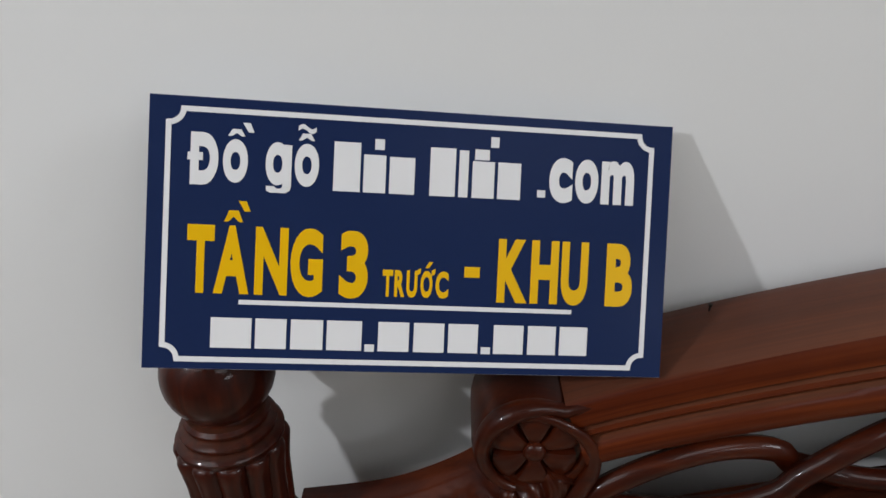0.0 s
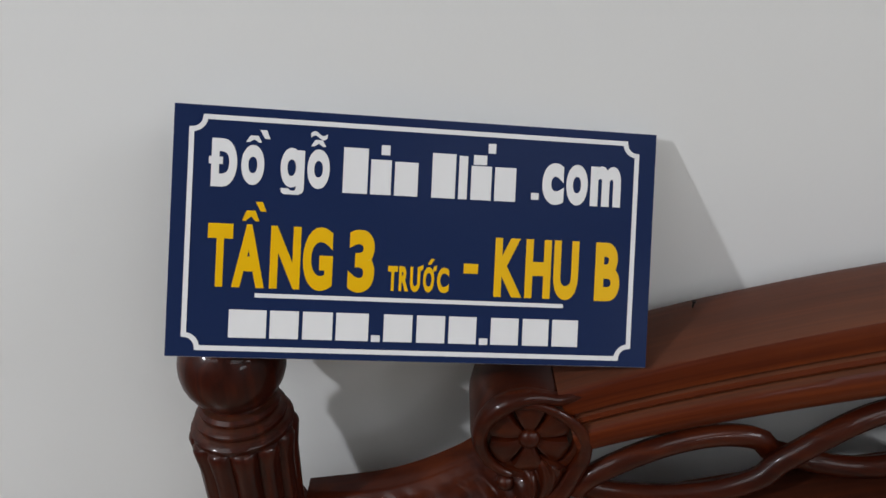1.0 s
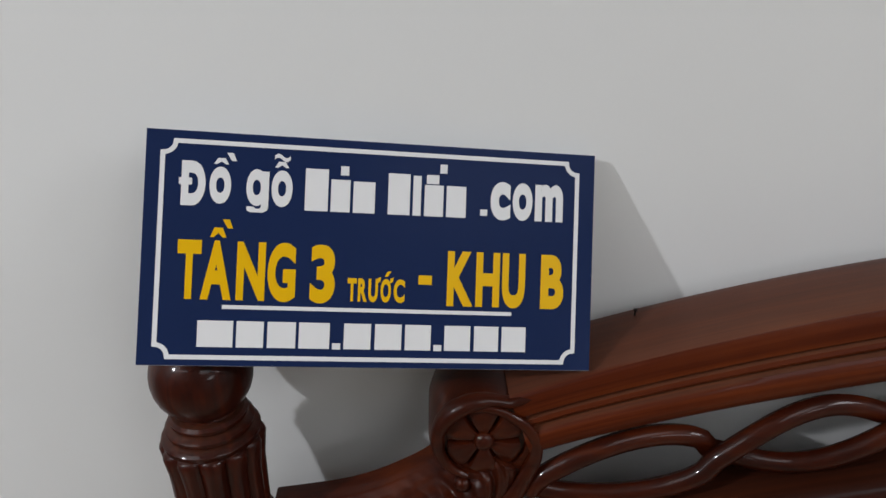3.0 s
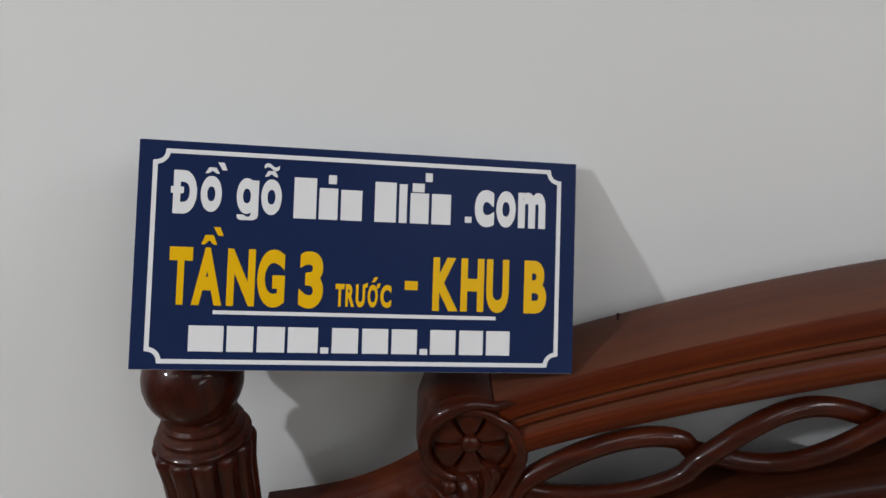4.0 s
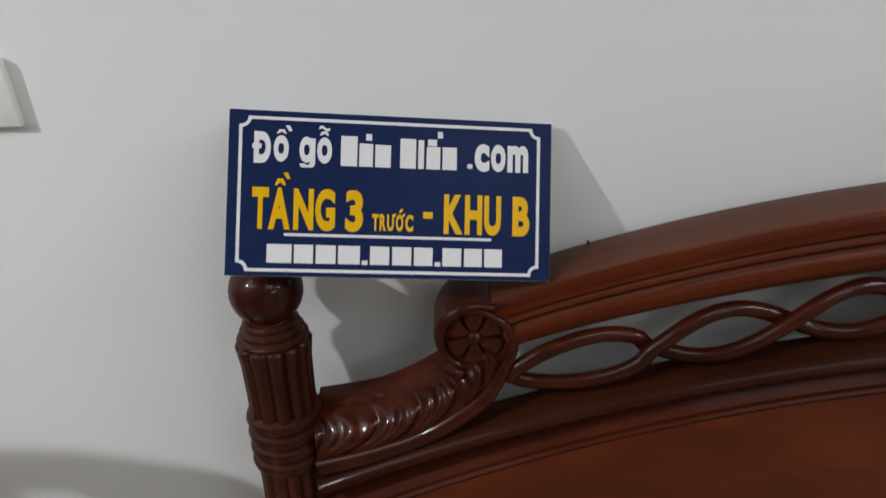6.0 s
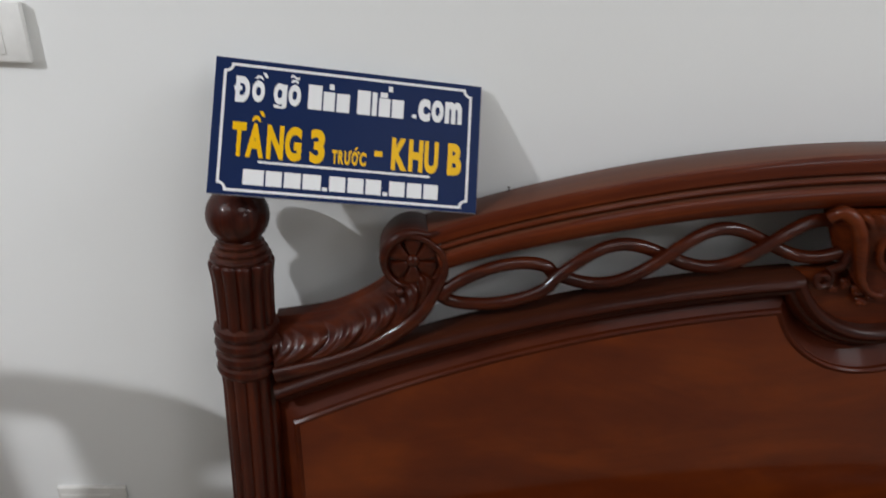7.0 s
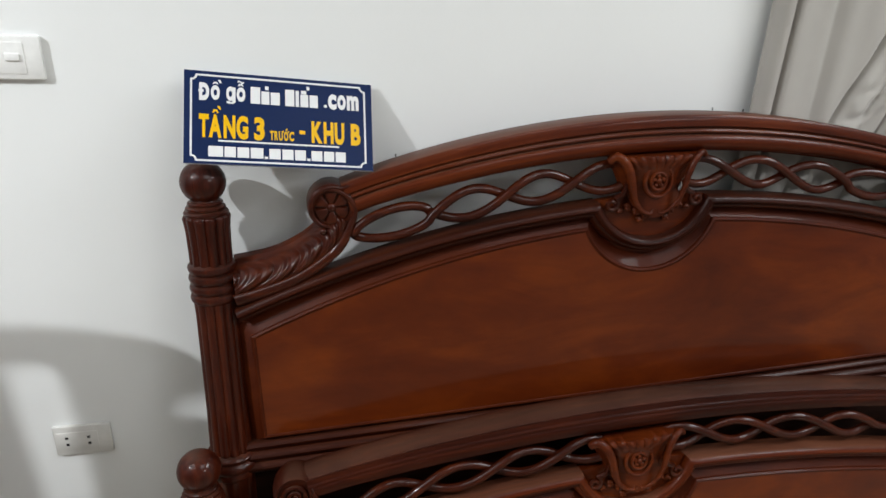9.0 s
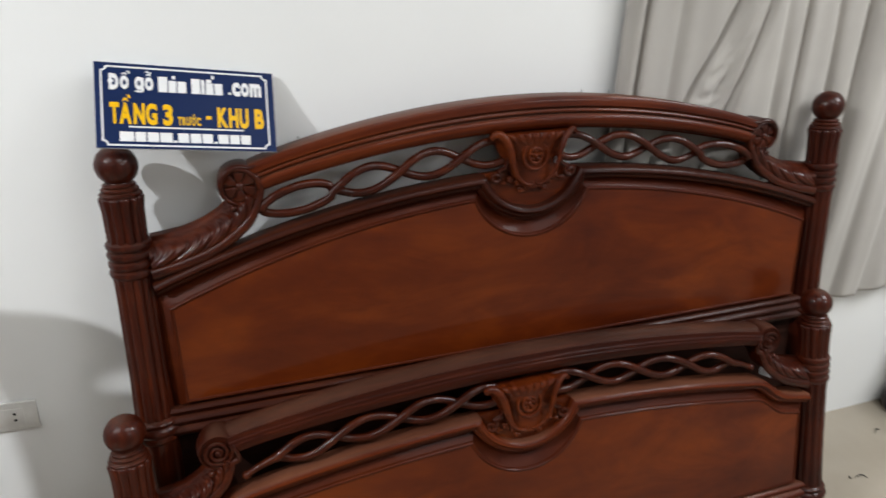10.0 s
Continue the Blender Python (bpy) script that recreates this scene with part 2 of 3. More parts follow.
# ---------------- the room ----------------
X0, X1, Y0, Z0 = -3.4, 4.4, -4.8, -0.05
WALL_POSE = pose(0, 0.013, 0, 0, 0, -2.577)
tagged(part("floor", boxed(X0 - 0.2, X1 + 0.2, Y0 - 0.2, 0.45, Z0 - 0.12, Z0), FLOOR, None), "beige polished tile floor", "floor", kind="structure")
north = part("wall_north", boxed(X0 - 0.3, X1 + 0.3, 0.0, 0.2, Z0, H), WALL, None)
north.matrix_world = WALL_POSE
tagged(north, "white painted wall behind the bed boards", "wall", kind="structure")
tagged(part("wall_west", boxed(X0 - 0.2, X0, Y0, 0.17, Z0, H), SIDE, None), "unseen side wall, kept dark to cut bounced light", "wall", kind="structure")
tagged(part("wall_east", boxed(X1, X1 + 0.2, Y0, -0.18, Z0, H), FAR, None), "unseen side wall, its grey picked for reflections in the lacquer", "wall", kind="structure")
tagged(part("wall_south", boxed(X0 - 0.2, X1 + 0.2, Y0 - 0.2, Y0, Z0, H), FAR, None), "unseen wall, its grey picked for reflections in the lacquer", "wall", kind="structure")
tagged(part("ceiling", boxed(X0 - 0.2, X1 + 0.2, Y0 - 0.2, 0.45, H, H + 0.12), CEIL, None), "plain white ceiling", "ceiling", kind="structure")


def ceiling_lamp(place):
    t = thing("ceiling_lamp", Matrix.Translation((place[0], place[1], H)), "round white ceiling lamp", "lamp", "ceiling lamps")
    part("housing", lathe([(0.02, 0.0), (0.15, 0.0), (0.155, -0.05), (0.15, -0.085), (0.14, -0.09), (0.138, -0.06), (0.02, -0.06)], 32), PLASTIC, t)
    part("diffuser", lathe([(0.01, -0.062), (0.13, -0.062), (0.13, -0.075), (0.01, -0.08)], 32), LAMP, t)


ceiling_lamp(KEY)


# body for one of the added fill lights
def fill_panel(x, y):
    t = thing("fill_panel", Matrix.Translation((x, y, H)), "added square fill light on the unseen ceiling", "lamp", "ceiling lamps")
    bm = bmesh.new()
    for x0, x1, y0, y1 in ((-0.59, 0.59, 0.56, 0.59), (-0.59, 0.59, -0.59, -0.56), (-0.59, -0.56, -0.56, 0.56), (0.56, 0.59, -0.56, 0.56)):
        box(bm, x0, x1, y0, y1, -0.028, 0.0)
    part("frame", bm, PLASTIC, t)
    part("diffuser", boxed(-0.56, 0.56, -0.56, 0.56, -0.022, -0.012), FILL_GLOW, t)


for panel_x, panel_y, panel_w in FILL_PANELS:
    fill_panel(panel_x, panel_y)


# ---------------- bed boards ----------------
def arch(u, R):
    return math.sqrt(R * R - u * u) - R


def bed_board(name, label, m, C, R, zb, zlow, feet, step, su, sz, rail, drop_rim, drop_field, drop_mid, RAIL, RIM, CARVED, SHELL):
    """A carved bed end. C: height of the crest rail's top; R: radius of its arch; zb: height of the finials; su, sz: the eye of the left scroll; zlow: the bottom rail's top; step: drop of the rim at its ends;
    rail: depth of the crest rail's face; drop_rim, drop_field, drop_mid: how far the rim, the panel field and the braid lie below C; feet: heights of the left and right foot."""
    top = thing(name, m, label, "bed board", "bed boards")
    P, SPLAY = 0.873, 1.3

    # crest rail, a little slimmer towards its ends
    ue = su - 0.02
    us = lin(-ue, ue, 61)
    drop = (C + arch(ue, R)) - (sz + 0.040)
    path = []
    for u in us:
        k = max(0.0, (abs(u) - ue + 0.09) / 0.09)
        path.append((u, C + arch(u, R) - drop * 0.6 * k * k))
    slim = [rail / 0.076 * (1.0 - 0.17 * min(1.0, abs(u) / 0.6) ** 2) for u in us]
    B = -0.060
    prof = [(-0.014, B), (-0.004, B + 0.005), (0, B + 0.016), (0, -0.020), (0, 0.0175), (-0.0018, 0.0222), (-0.0060, 0.0246), (-0.0150, 0.0256), (-0.0240, 0.0262), (-0.0262, 0.0205),
            (-0.0295, 0.0200), (-0.0305, 0.0252), (-0.0340, 0.0268), (-0.0370, 0.0255), (-0.0382, 0.0190), (-0.0415, 0.0190), (-0.0428, 0.0265), (-0.0470, 0.0300),
            (-0.0550, 0.0312), (-0.0630, 0.0295), (-0.0705, 0.0245), (-0.0748, 0.0180), (-0.076, 0.0100), (-0.076, -0.030), (-0.084, -0.034), (-0.084, B)]
    if step:
        prof = [(0.032 * (math.cos(a) - 1), -0.0200 + 0.0400 * math.sin(a)) for a in lin(-1.35, 1.15, 7)] + prof[7:]
        prof = [(n, w if i < 8 or i > 20 else w + 0.9 * (0.0262 + 0.004 * math.sin(math.pi * (-n - 0.02) / 0.05) - w)) for i, (n, w) in enumerate(prof)]
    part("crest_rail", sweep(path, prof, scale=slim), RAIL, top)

    # scrolls, flowers, brackets, posts on both sides
    for s in (-1, 1):
        def X(u):
            return s * u
        # volute drum
        bm = bmesh.new()
        drum = [(0.010, 0.0195), (0.0335, 0.0195), (0.0350, 0.0225), (0.0400, 0.0235), (0.0432, 0.0205), (0.0445, 0.0120), (0.0445, -0.040), (0.0415, -0.056), (0.010, -0.056)]
        if step:
            drum = [(0.010, 0.0195), (0.0335, 0.0195), (0.0350, 0.0225), (0.0375, 0.0225), (0.0403, 0.0160), (0.0430, 0.0040), (0.0445, -0.0150), (0.0430, -0.0350), (0.0380, -0.0500), (0.010, -0.056)]
        rings = []
        for j in range(40):
            a = 2 * math.pi * j / 40
            rings.append([(X(-su) + r * math.cos(a), -w, sz + r * math.sin(a)) for r, w in drum])
        skin(bm, rings, closed_path=True)
        scroll = part("scroll", bm, RAIL if step else CARVED, top)
        if not step:
            # broad lip that comes off the rail, wraps round the eye and tapers out below it
            edge_z = C + arch(su - 0.02, R) - 0.6 * drop
            lip = [(X(-su + 0.020 + 0.060 * (1 - q)), -0.0150 - 0.0060 * q, edge_z - 0.0065 + 0.0144 * (1 - q) + 0.0012 * (1 - q) ** 2) for q in lin(0, 1, 9)]
            lip += [(X(-su + (0.0385 - 0.0015 * q) * math.cos(a)), -0.0215 - 0.0020 * min(1.0, 4 * q), sz + (0.0385 - 0.0015 * q) * math.sin(a)) for q, a in ((q, math.pi / 2 - 0.25 + 3.0 * q) for q in lin(0.0, 1, 26))]
            part("lip", tube(lip, lin(0.0030, 0.0052, 9) + lin(0.0055, 0.0078, 8) + lin(0.0076, 0.0030, 18), 12, squash=1.25), CARVED, scroll)
        bm = bmesh.new()
        if step:
            # a plain snail turn
            turn = [(X(-su) + s * r * math.cos(a), -0.0235 - 0.003 * q, sz + r * math.sin(a)) for q, r, a in ((q, 0.0305 - 0.0245 * q, 0.4 - 14.0 * q) for q in lin(0, 1, 70))]
            tube(turn, [0.0046 - 0.0012 * q for q in lin(0, 1, 70)], 8, bm)
            blob(bm, (X(-su), -0.0262, sz), (0.0062, 0.0052, 0.0062), 12)
            part("snail_turn", bm, RAIL, scroll)
        else:
            for j in range(6):
                mid_a = math.pi / 6 + j * math.pi / 3
                rings = []
                for k in range(11):
                    q = k / 5 - 1
                    a = mid_a + q * 0.50
                    ring = []
                    for i in range(9):
                        g = i / 8
                        r = 0.0082 + (0.0236 - 0.0035 * q * q) * g
                        dome = (1 - abs(q) ** 5) ** 0.5 * math.sin(math.pi * (0.12 + 0.80 * g)) ** 0.35
                        ring.append((X(-su) + r * math.cos(a), -(0.0200 + 0.0060 * dome - 0.0007 * math.exp(-(q / 0.3) ** 2) * g), sz + r * math.sin(a)))
                    rings.append(ring + [(ring[-1][0], -0.018, ring[-1][2]), (ring[0][0], -0.018, ring[0][2])])
                skin(bm, rings)
            blob(bm, (X(-su), -0.0235, sz), (0.0086, 0.0062, 0.0086), 14)
            part("flower", bm, CARVED, scroll)

        # leaf bracket from the scroll down to the post
        ns, nt_ = 190, 34
        kx = (P - 0.036 - su) / 0.191
        kz = (sz - zb + 0.22) / 0.163
        lowc = [(-su + a * kx, b * kz) for a, b in ((-0.193, -0.166), (-0.124, -0.150), (-0.059, -0.126), (0.007, -0.080), (0.036, -0.031))]
        upc = [(-su + a * kx, b * kz) for a, b in ((-0.193, -0.094), (-0.118, -0.083), (-0.062, -0.060), (-0.030, -0.036), (-0.008, -0.010))]

        def curve(c, q):
            f = q * (len(c) - 1)
            i = min(int(f), len(c) - 2)
            f -= i
            p0, p1, p2, p3 = c[max(i - 1, 0)], c[i], c[i + 1], c[min(i + 2, len(c) - 1)]
            return [0.5 * (2 * p1[k] + (p2[k] - p0[k]) * f + (2 * p0[k] - 5 * p1[k] + 4 * p2[k] - p3[k]) * f * f + (3 * p1[k] - p0[k] - 3 * p2[k] + p3[k]) * f ** 3) for k in (0, 1)]
        def surf(q, h, out=0.0):
            """Point of the bracket's curved face."""
            a, c = curve(lowc, q), curve(upc, q)
            w = 0.024 - 0.034 * h ** 1.6 + 0.012 * math.sin(math.pi * h) + out
            return (X(a[0] + (c[0] - a[0]) * h), -w, sz + a[1] + (c[1] - a[1]) * h + 0.6 * out * h)
        def relief(q, h):
            ph = 4.7 * q - 1.05 * math.sin(0.92 * math.pi * h) - 0.35 * h
            f = ph - math.floor(ph)
            lobe = f ** 0.5 * (1 - f ** 6)
            body = math.sin(math.pi * min(1.0, max(0.0, (h - 0.07) / 0.80))) ** 0.7
            vein = math.cos(2 * math.pi * 3.0 * f) * math.sin(math.pi * f) * math.sin(math.pi * h)
            return 0.0110 * lobe * body - 0.0013 * vein
        rings = []
        for i in range(ns + 1):
            q = i / ns
            c, a = curve(upc, q), curve(lowc, q)
            ring = [surf(q, j / nt_, relief(q, j / nt_) - 0.003) for j in range(nt_ + 1)]
            rings.append(ring + [(X(c[0]), 0.034, sz + c[1]), (X(a[0]), 0.034, sz + a[1])])
        bracket = part("leaf_bracket", skin(bmesh.new(), rings), CARVED, top, "bracket carved with curling acanthus leaves", sharp=70)
        pts = [(X(curve(lowc, q)[0]), -0.026, sz + curve(lowc, q)[1]) for q in lin(0, 1, 26)]
        pts += [(X(-su + r * math.cos(a)), -0.026 - 0.0035 * math.sin(math.pi * i / 17), sz + r * math.sin(a)) for i, r, a in zip(range(18), lin(0.0450, 0.0345, 10) + lin(0.0342, 0.0335, 8), lin(-0.50, 0.6 if step else 1.9, 18))]
        part("bead", tube(pts, lin(0.0125, 0.0100, 20) + lin(0.0092, 0.0058, 8) + lin(0.0054, 0.0026, 16), 14, squash=0.75), CARVED, bracket)
        bm = bmesh.new()
        blob(bm, (X(-su - 0.018), -0.020, sz - 0.046), (0.0075, 0.0075, 0.0075), 10)
        part("pearl", bm, CARVED, bracket)

        # turned post
        foot = feet[1 if s < 0 else 0]
        post = part("post", lathe([(0.0395, zb - 0.225), (0.0385, zb - 0.25), (0.0400, zb - 0.45), (0.0430, zlow - 0.02)], 96, 12, 0.0046), WOOD_UP, top, "round reeded post")
        post.matrix_basis = pose(X(-P), 0, zb) @ pose(0, 0, 0, 0, s * SPLAY, 0) @ pose(0, 0, -zb)
        prof_b = [(0.001, zb + 0.0395)]
        for j in range(1, 15):
            a = math.pi / 2 - j * math.pi * 0.80 / 14
            prof_b.append((0.0400 * math.cos(a), zb + 0.0395 * math.sin(a)))
        prof_b += [(0.0245, zb - 0.034), (0.0245, zb - 0.038)]
        part("finial", lathe(prof_b, 40), WOOD_UP, post, "polished ball finial")
        rings_p = [(0.0240, zb - 0.0335), (0.0290, zb - 0.0340), (0.0315, zb - 0.0365), (0.0310, zb - 0.0395), (0.0285, zb - 0.0410), (0.0325, zb - 0.0420), (0.0355, zb - 0.0450),
                   (0.0350, zb - 0.0485), (0.0330, zb - 0.0500), (0.0370, zb - 0.0510), (0.0398, zb - 0.0545), (0.0392, zb - 0.0585), (0.0380, zb - 0.0600)]
        part("neck", lathe(rings_p, 40), WOOD_UP, post)
        part("upper_shaft", lathe([(0.030, zb - 0.0575), (0.0370, zb - 0.0580), (0.0402, zb - 0.0592), (0.0420, zb - 0.0615), (0.0428, zb - 0.0645), (0.0418, zb - 0.072), (0.0398, zb - 0.088), (0.0388, zb - 0.13), (0.0388, zb - 0.158)], 120, 12, 0.0048), WOOD_UP, post)
        cp = [(0.036, zb - 0.149)]
        for j in range(4):
            z0 = zb - 0.151 - j * 0.0192
            cp += [(0.0385, z0), (0.0428, z0 - 0.0028), (0.0443, z0 - 0.0078), (0.0428, z0 - 0.0135), (0.0385, z0 - 0.0178)]
        cp.append((0.036, zb - 0.2285))
        part("collar", lathe(cp, 40), WOOD_UP, post)
        bp = [(0.040, zlow - 0.016), (0.0465, zlow - 0.018), (0.0510, zlow - 0.024), (0.0490, zlow - 0.031), (0.0470, zlow - 0.033), (0.0520, zlow - 0.037), (0.0550, zlow - 0.044),
              (0.0530, zlow - 0.052), (0.0500, zlow - 0.055), (0.0520, zlow - 0.060), (0.0510, zlow - 0.068), (0.0440, zlow - 0.074)]
        part("base_collar", lathe(bp, 40), WOOD_UP, post)
        part("leg", lathe([(0.042, zlow - 0.070), (0.042, foot + 0.05), (0.046, foot + 0.045), (0.046, foot + 0.01), (0.040, foot)], 32), WOOD_UP, post)

    # rim over the panel, with the round dip below the shell
    def rim_z(u, base, flat=1.0):
        z = base + arch(u, R * flat)
        if step:
            k = min(1.0, max(0.0, (abs(u) - 0.675) / 0.085))
            z -= step * k * k * (3 - 2 * k)
        return z

    def outline(base, r, umax, cz, flat=1.0):
        """Path from left to right along the arch and round the dip."""
        un = r
        for _ in range(30):
            dz = rim_z(un, base, flat) - cz
            un = math.sqrt(max(1e-6, r * r - dz * dz))
        a0 = math.atan2(rim_z(un, base, flat) - cz, un)
        left = [(u, rim_z(u, base, flat)) for u in lin(-umax, -un, 40)]
        dip = [(r * math.cos(a), cz + r * math.sin(a)) for a in lin(math.pi - a0, 2 * math.pi + a0, 30)]
        right = [(-u, z) for u, z in reversed(left)]
        return left + dip[1:-1] + right

    rim_eye, field_eye = C - drop_rim + 0.041, C - drop_field + 0.0495
    rim = outline(C - drop_rim, 0.126, P - 0.030, rim_eye, 1.0 if step else 1.11)
    rprof = [(0.0, -0.016), (0.0, 0.026), (-0.002, 0.033), (-0.007, 0.038), (-0.013, 0.039), (-0.018, 0.036), (-0.020, 0.031), (-0.023, 0.0310), (-0.027, 0.0285), (-0.030, 0.022), (-0.032, 0.008), (-0.032, -0.016)]
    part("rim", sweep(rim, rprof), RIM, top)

    # panel: sunk ground, raised field with a bevelled edge
    back_path = outline(C - drop_rim - 0.014, 0.140, P - 0.022, rim_eye, 1.0 if step else 1.11)
    part("panel_ground", slab([p[0] for p in back_path], [zlow - 0.05] * len(back_path), [p[1] for p in back_path], -0.016, 0.000), WOOD_FRAME, top)
    fld = outline(C - drop_field, 0.153, 0.8155, field_eye)
    part("panel_field", slab([p[0] for p in fld], [zlow + 0.012] * len(fld), [p[1] for p in fld], 0.006, 0.026), WOOD_PANEL, top, "raised panel field with cloudy red-brown veneer")
    loop = [(-0.8155, zlow + 0.012)] + fld + [(0.8155, zlow + 0.012)]
    part("field_bevel", sweep(loop, [(0.030, -0.004), (0.030, 0.0025), (0.0050, 0.0205), (0.0044, 0.0262), (0.0014, 0.0290), (-0.0014, 0.0282), (-0.0035, 0.0262), (-0.004, -0.004)], closed=True), WOOD_FRAME, top)

    # plate behind the shell
    us = lin(-0.118, 0.118, 25)
    part("shell_plate", slab(us, [rim_eye - math.sqrt(max(0, 0.127 ** 2 - u * u)) for u in us], [C - drop_rim + 0.010 - 0.012 * abs(u) / 0.118 for u in us], -0.004, 0.016), SHELL, top)

    # bottom rail
    bprof = [(0.0, -0.015), (0.0, 0.018), (-0.003, 0.026), (-0.009, 0.030), (-0.015, 0.0285), (-0.018, 0.025), (-0.021, 0.025), (-0.025, 0.033), (-0.031, 0.036), (-0.037, 0.034),
             (-0.040, 0.030), (-0.043, 0.030), (-0.047, 0.037), (-0.053, 0.040), (-0.060, 0.038), (-0.065, 0.032), (-0.067, 0.02), (-0.067, -0.015)]
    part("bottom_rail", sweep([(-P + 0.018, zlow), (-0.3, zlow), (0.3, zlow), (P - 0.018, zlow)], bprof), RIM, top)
    part("apron", boxed(-P + 0.005, P - 0.005, -0.010, 0.012, 0.06, zlow - 0.05, 0.002), WOOD_UNLIT, top)

    # braid of two strands in the open band
    def mid(u):
        return C - drop_mid + arch(u, R)
    knots = [-0.590 if step else -0.612, -0.460, -0.314, -0.174, -0.036]
    swing = 0.023 if step else 0.027

    def strand(sign, mirror):
        pts = []
        for i in range(len(knots) - 1):
            a, b = knots[i], knots[i + 1]
            n = 30 if i == 0 and not step else 16
            for j in range(n):
                f = (j / n) ** 1.6 if i == 0 and not step else j / n
                u = a + (b - a) * f
                amp = swing
                lift = math.sin(math.pi * f)
                if i == 0 and not step:
                    lift = math.sin(math.pi * f) ** 0.5 if f > 0 else 0
                sg = sign * (1 if i % 2 == 0 else -1)
                over = math.cos(math.pi * (i + f)) * sign
                if i == len(knots) - 2 and f > 0.80:
                    continue
                pts.append((mirror * u, -(0.014 + 0.0075 * over), mid(u) + (0.014 if i == 0 and not step else 0) * (1 - f) + sg * amp * lift))
        return pts
    for mirror in (-1, 1):
        for sign in (1, -1):
            p = strand(sign, -mirror)
            r = [0.0092] * len(p)
            part("braid_strand", tube(p, r, 10, squash=0.9), CARVED, top)
        bm = bmesh.new()
        blob(bm, (-mirror * knots[0], -0.014, mid(knots[0]) + (0 if step else 0.014)), (0.0098, 0.0095, 0.0098), 10)
        part("braid_end", bm, CARVED, top)
        if step:
            bm = bmesh.new()
            k0 = -knots[0]
            tail = [(mirror * (k0 + 0.062 * q), -0.016, mid(k0) - 0.026 * q ** 0.9 + 0.003 * math.sin(math.pi * q)) for q in lin(0, 1, 12)]
            tube(tail, lin(0.0092, 0.0060, 12), 10, bm)
            blob(bm, tail[-1], (0.0092, 0.0085, 0.0092), 10)
            part("braid_tail", bm, CARVED, top)

    # shell cartouche: a flaring leaf with a rolled edge, fluted at its lip, and a ringed rosette
    cz = C - 0.139
    shell_rows = []
    for i in range(65):
        f = i / 64
        ang = f * 2 - 1
        col = []
        for j in range(25):
            g = j / 24
            half = 0.058 + 0.040 * g ** 2.4 - 0.014 * math.sin(math.pi * g)
            z = cz - 0.066 * (1 - abs(ang) ** 2.2) * (1 - g) + 0.062 * g - 0.022 * (1 - g) * abs(ang) ** 2
            lip = max(0.0, (g - 0.78) / 0.22)
            reed = abs(math.sin(math.pi * 9 * f + 0.25)) ** 0.7
            w = 0.024 + 0.012 * g ** 2 + 0.012 * (1 - ang * ang) + 0.0085 * reed * lip ** 0.7 - 0.007 * max(0.0, (g - 0.93) / 0.07)
            w -= 0.004 * math.exp(-((ang * half) ** 2 + (z - cz - 0.004) ** 2) / 0.030 ** 2)
            col.append((ang * half, -w, z))
        col = [(col[0][0], 0.0, col[0][2])] + col + [(col[-1][0], 0.0, col[-1][2])]
        shell_rows.append(col)
    shell = part("shell", skin(bmesh.new(), shell_rows), SHELL, top, "carved shell with a rosette in its middle", sharp=60)
    bm = bmesh.new()
    for r0, rr, w in ((0.0300, 0.0046, 0.0385), (0.0165, 0.0040, 0.0400)):
        ring = [(r0 * math.cos(a), -w, cz + 0.010 + r0 * 1.06 * math.sin(a)) for a in lin(0.5, 2 * math.pi + 0.35, 40)]
        tube(ring, [rr * (0.65 + 0.35 * math.sin(math.pi * q)) for q in lin(0, 1, 40)], 8, bm)
    blob(bm, (0, -0.0410, cz + 0.010), (0.0062, 0.0055, 0.0066), 10)
    for j in range(5):
        a = 0.3 + j * 2 * math.pi / 5
        blob(bm, (0.0098 * math.cos(a), -0.0400, cz + 0.010 + 0.0098 * math.sin(a)), (0.0048, 0.0042, 0.0048), 8)
    part("rosette", bm, SHELL, shell)

    def smooth(pts, n):
        out = []
        for q in lin(0, len(pts) - 1, n):
            i = min(int(q), len(pts) - 2)
            f = q - i
            p0, p1, p2, p3 = pts[max(i - 1, 0)], pts[i], pts[i + 1], pts[min(i + 2, len(pts) - 1)]
            out.append(tuple(0.5 * (2 * p1[k] + (p2[k] - p0[k]) * f + (2 * p0[k] - 5 * p1[k] + 4 * p2[k] - p3[k]) * f * f + (3 * p1[k] - p0[k] - 3 * p2[k] + p3[k]) * f ** 3) for k in range(3)))
        return out
    for s in (-1, 1):
        # rolled edge, thick at the lip, running down and curling in under the rosette
        k = 1.0 if s < 0 else 0.7
        pts = [(s * 0.104, -0.030, cz + 0.054), (s * 0.092, -0.038, cz + 0.064), (s * 0.076, -0.043, cz + 0.052), (s * 0.064, -0.044, cz + 0.026), (s * 0.057, -0.043, cz - 0.004), (s * 0.047, -0.040, cz - 0.032),
               (s * 0.028, -0.037, cz - 0.052), (s * 0.010, -0.035, cz - 0.058), (s * 0.004, -0.034, cz - 0.050)]
        part("leaf_edge", tube(smooth(pts, 34), [k * (0.0045 + 0.0055 * math.sin(math.pi * min(1.0, 0.25 + q)) ** 1.2) for q in lin(0, 1, 34)], 10), SHELL, shell)
        # volute beside the neck, on the dipping rim
        curl = [(s * (0.094 + 0.014 * (1 - 0.62 * q) * math.cos(a)), -0.026 - 0.006 * q, cz - 0.034 + 0.014 * (1 - 0.62 * q) * math.sin(a)) for q, a in ((q, 2.2 + 7.0 * q) for q in lin(0, 1, 26))]
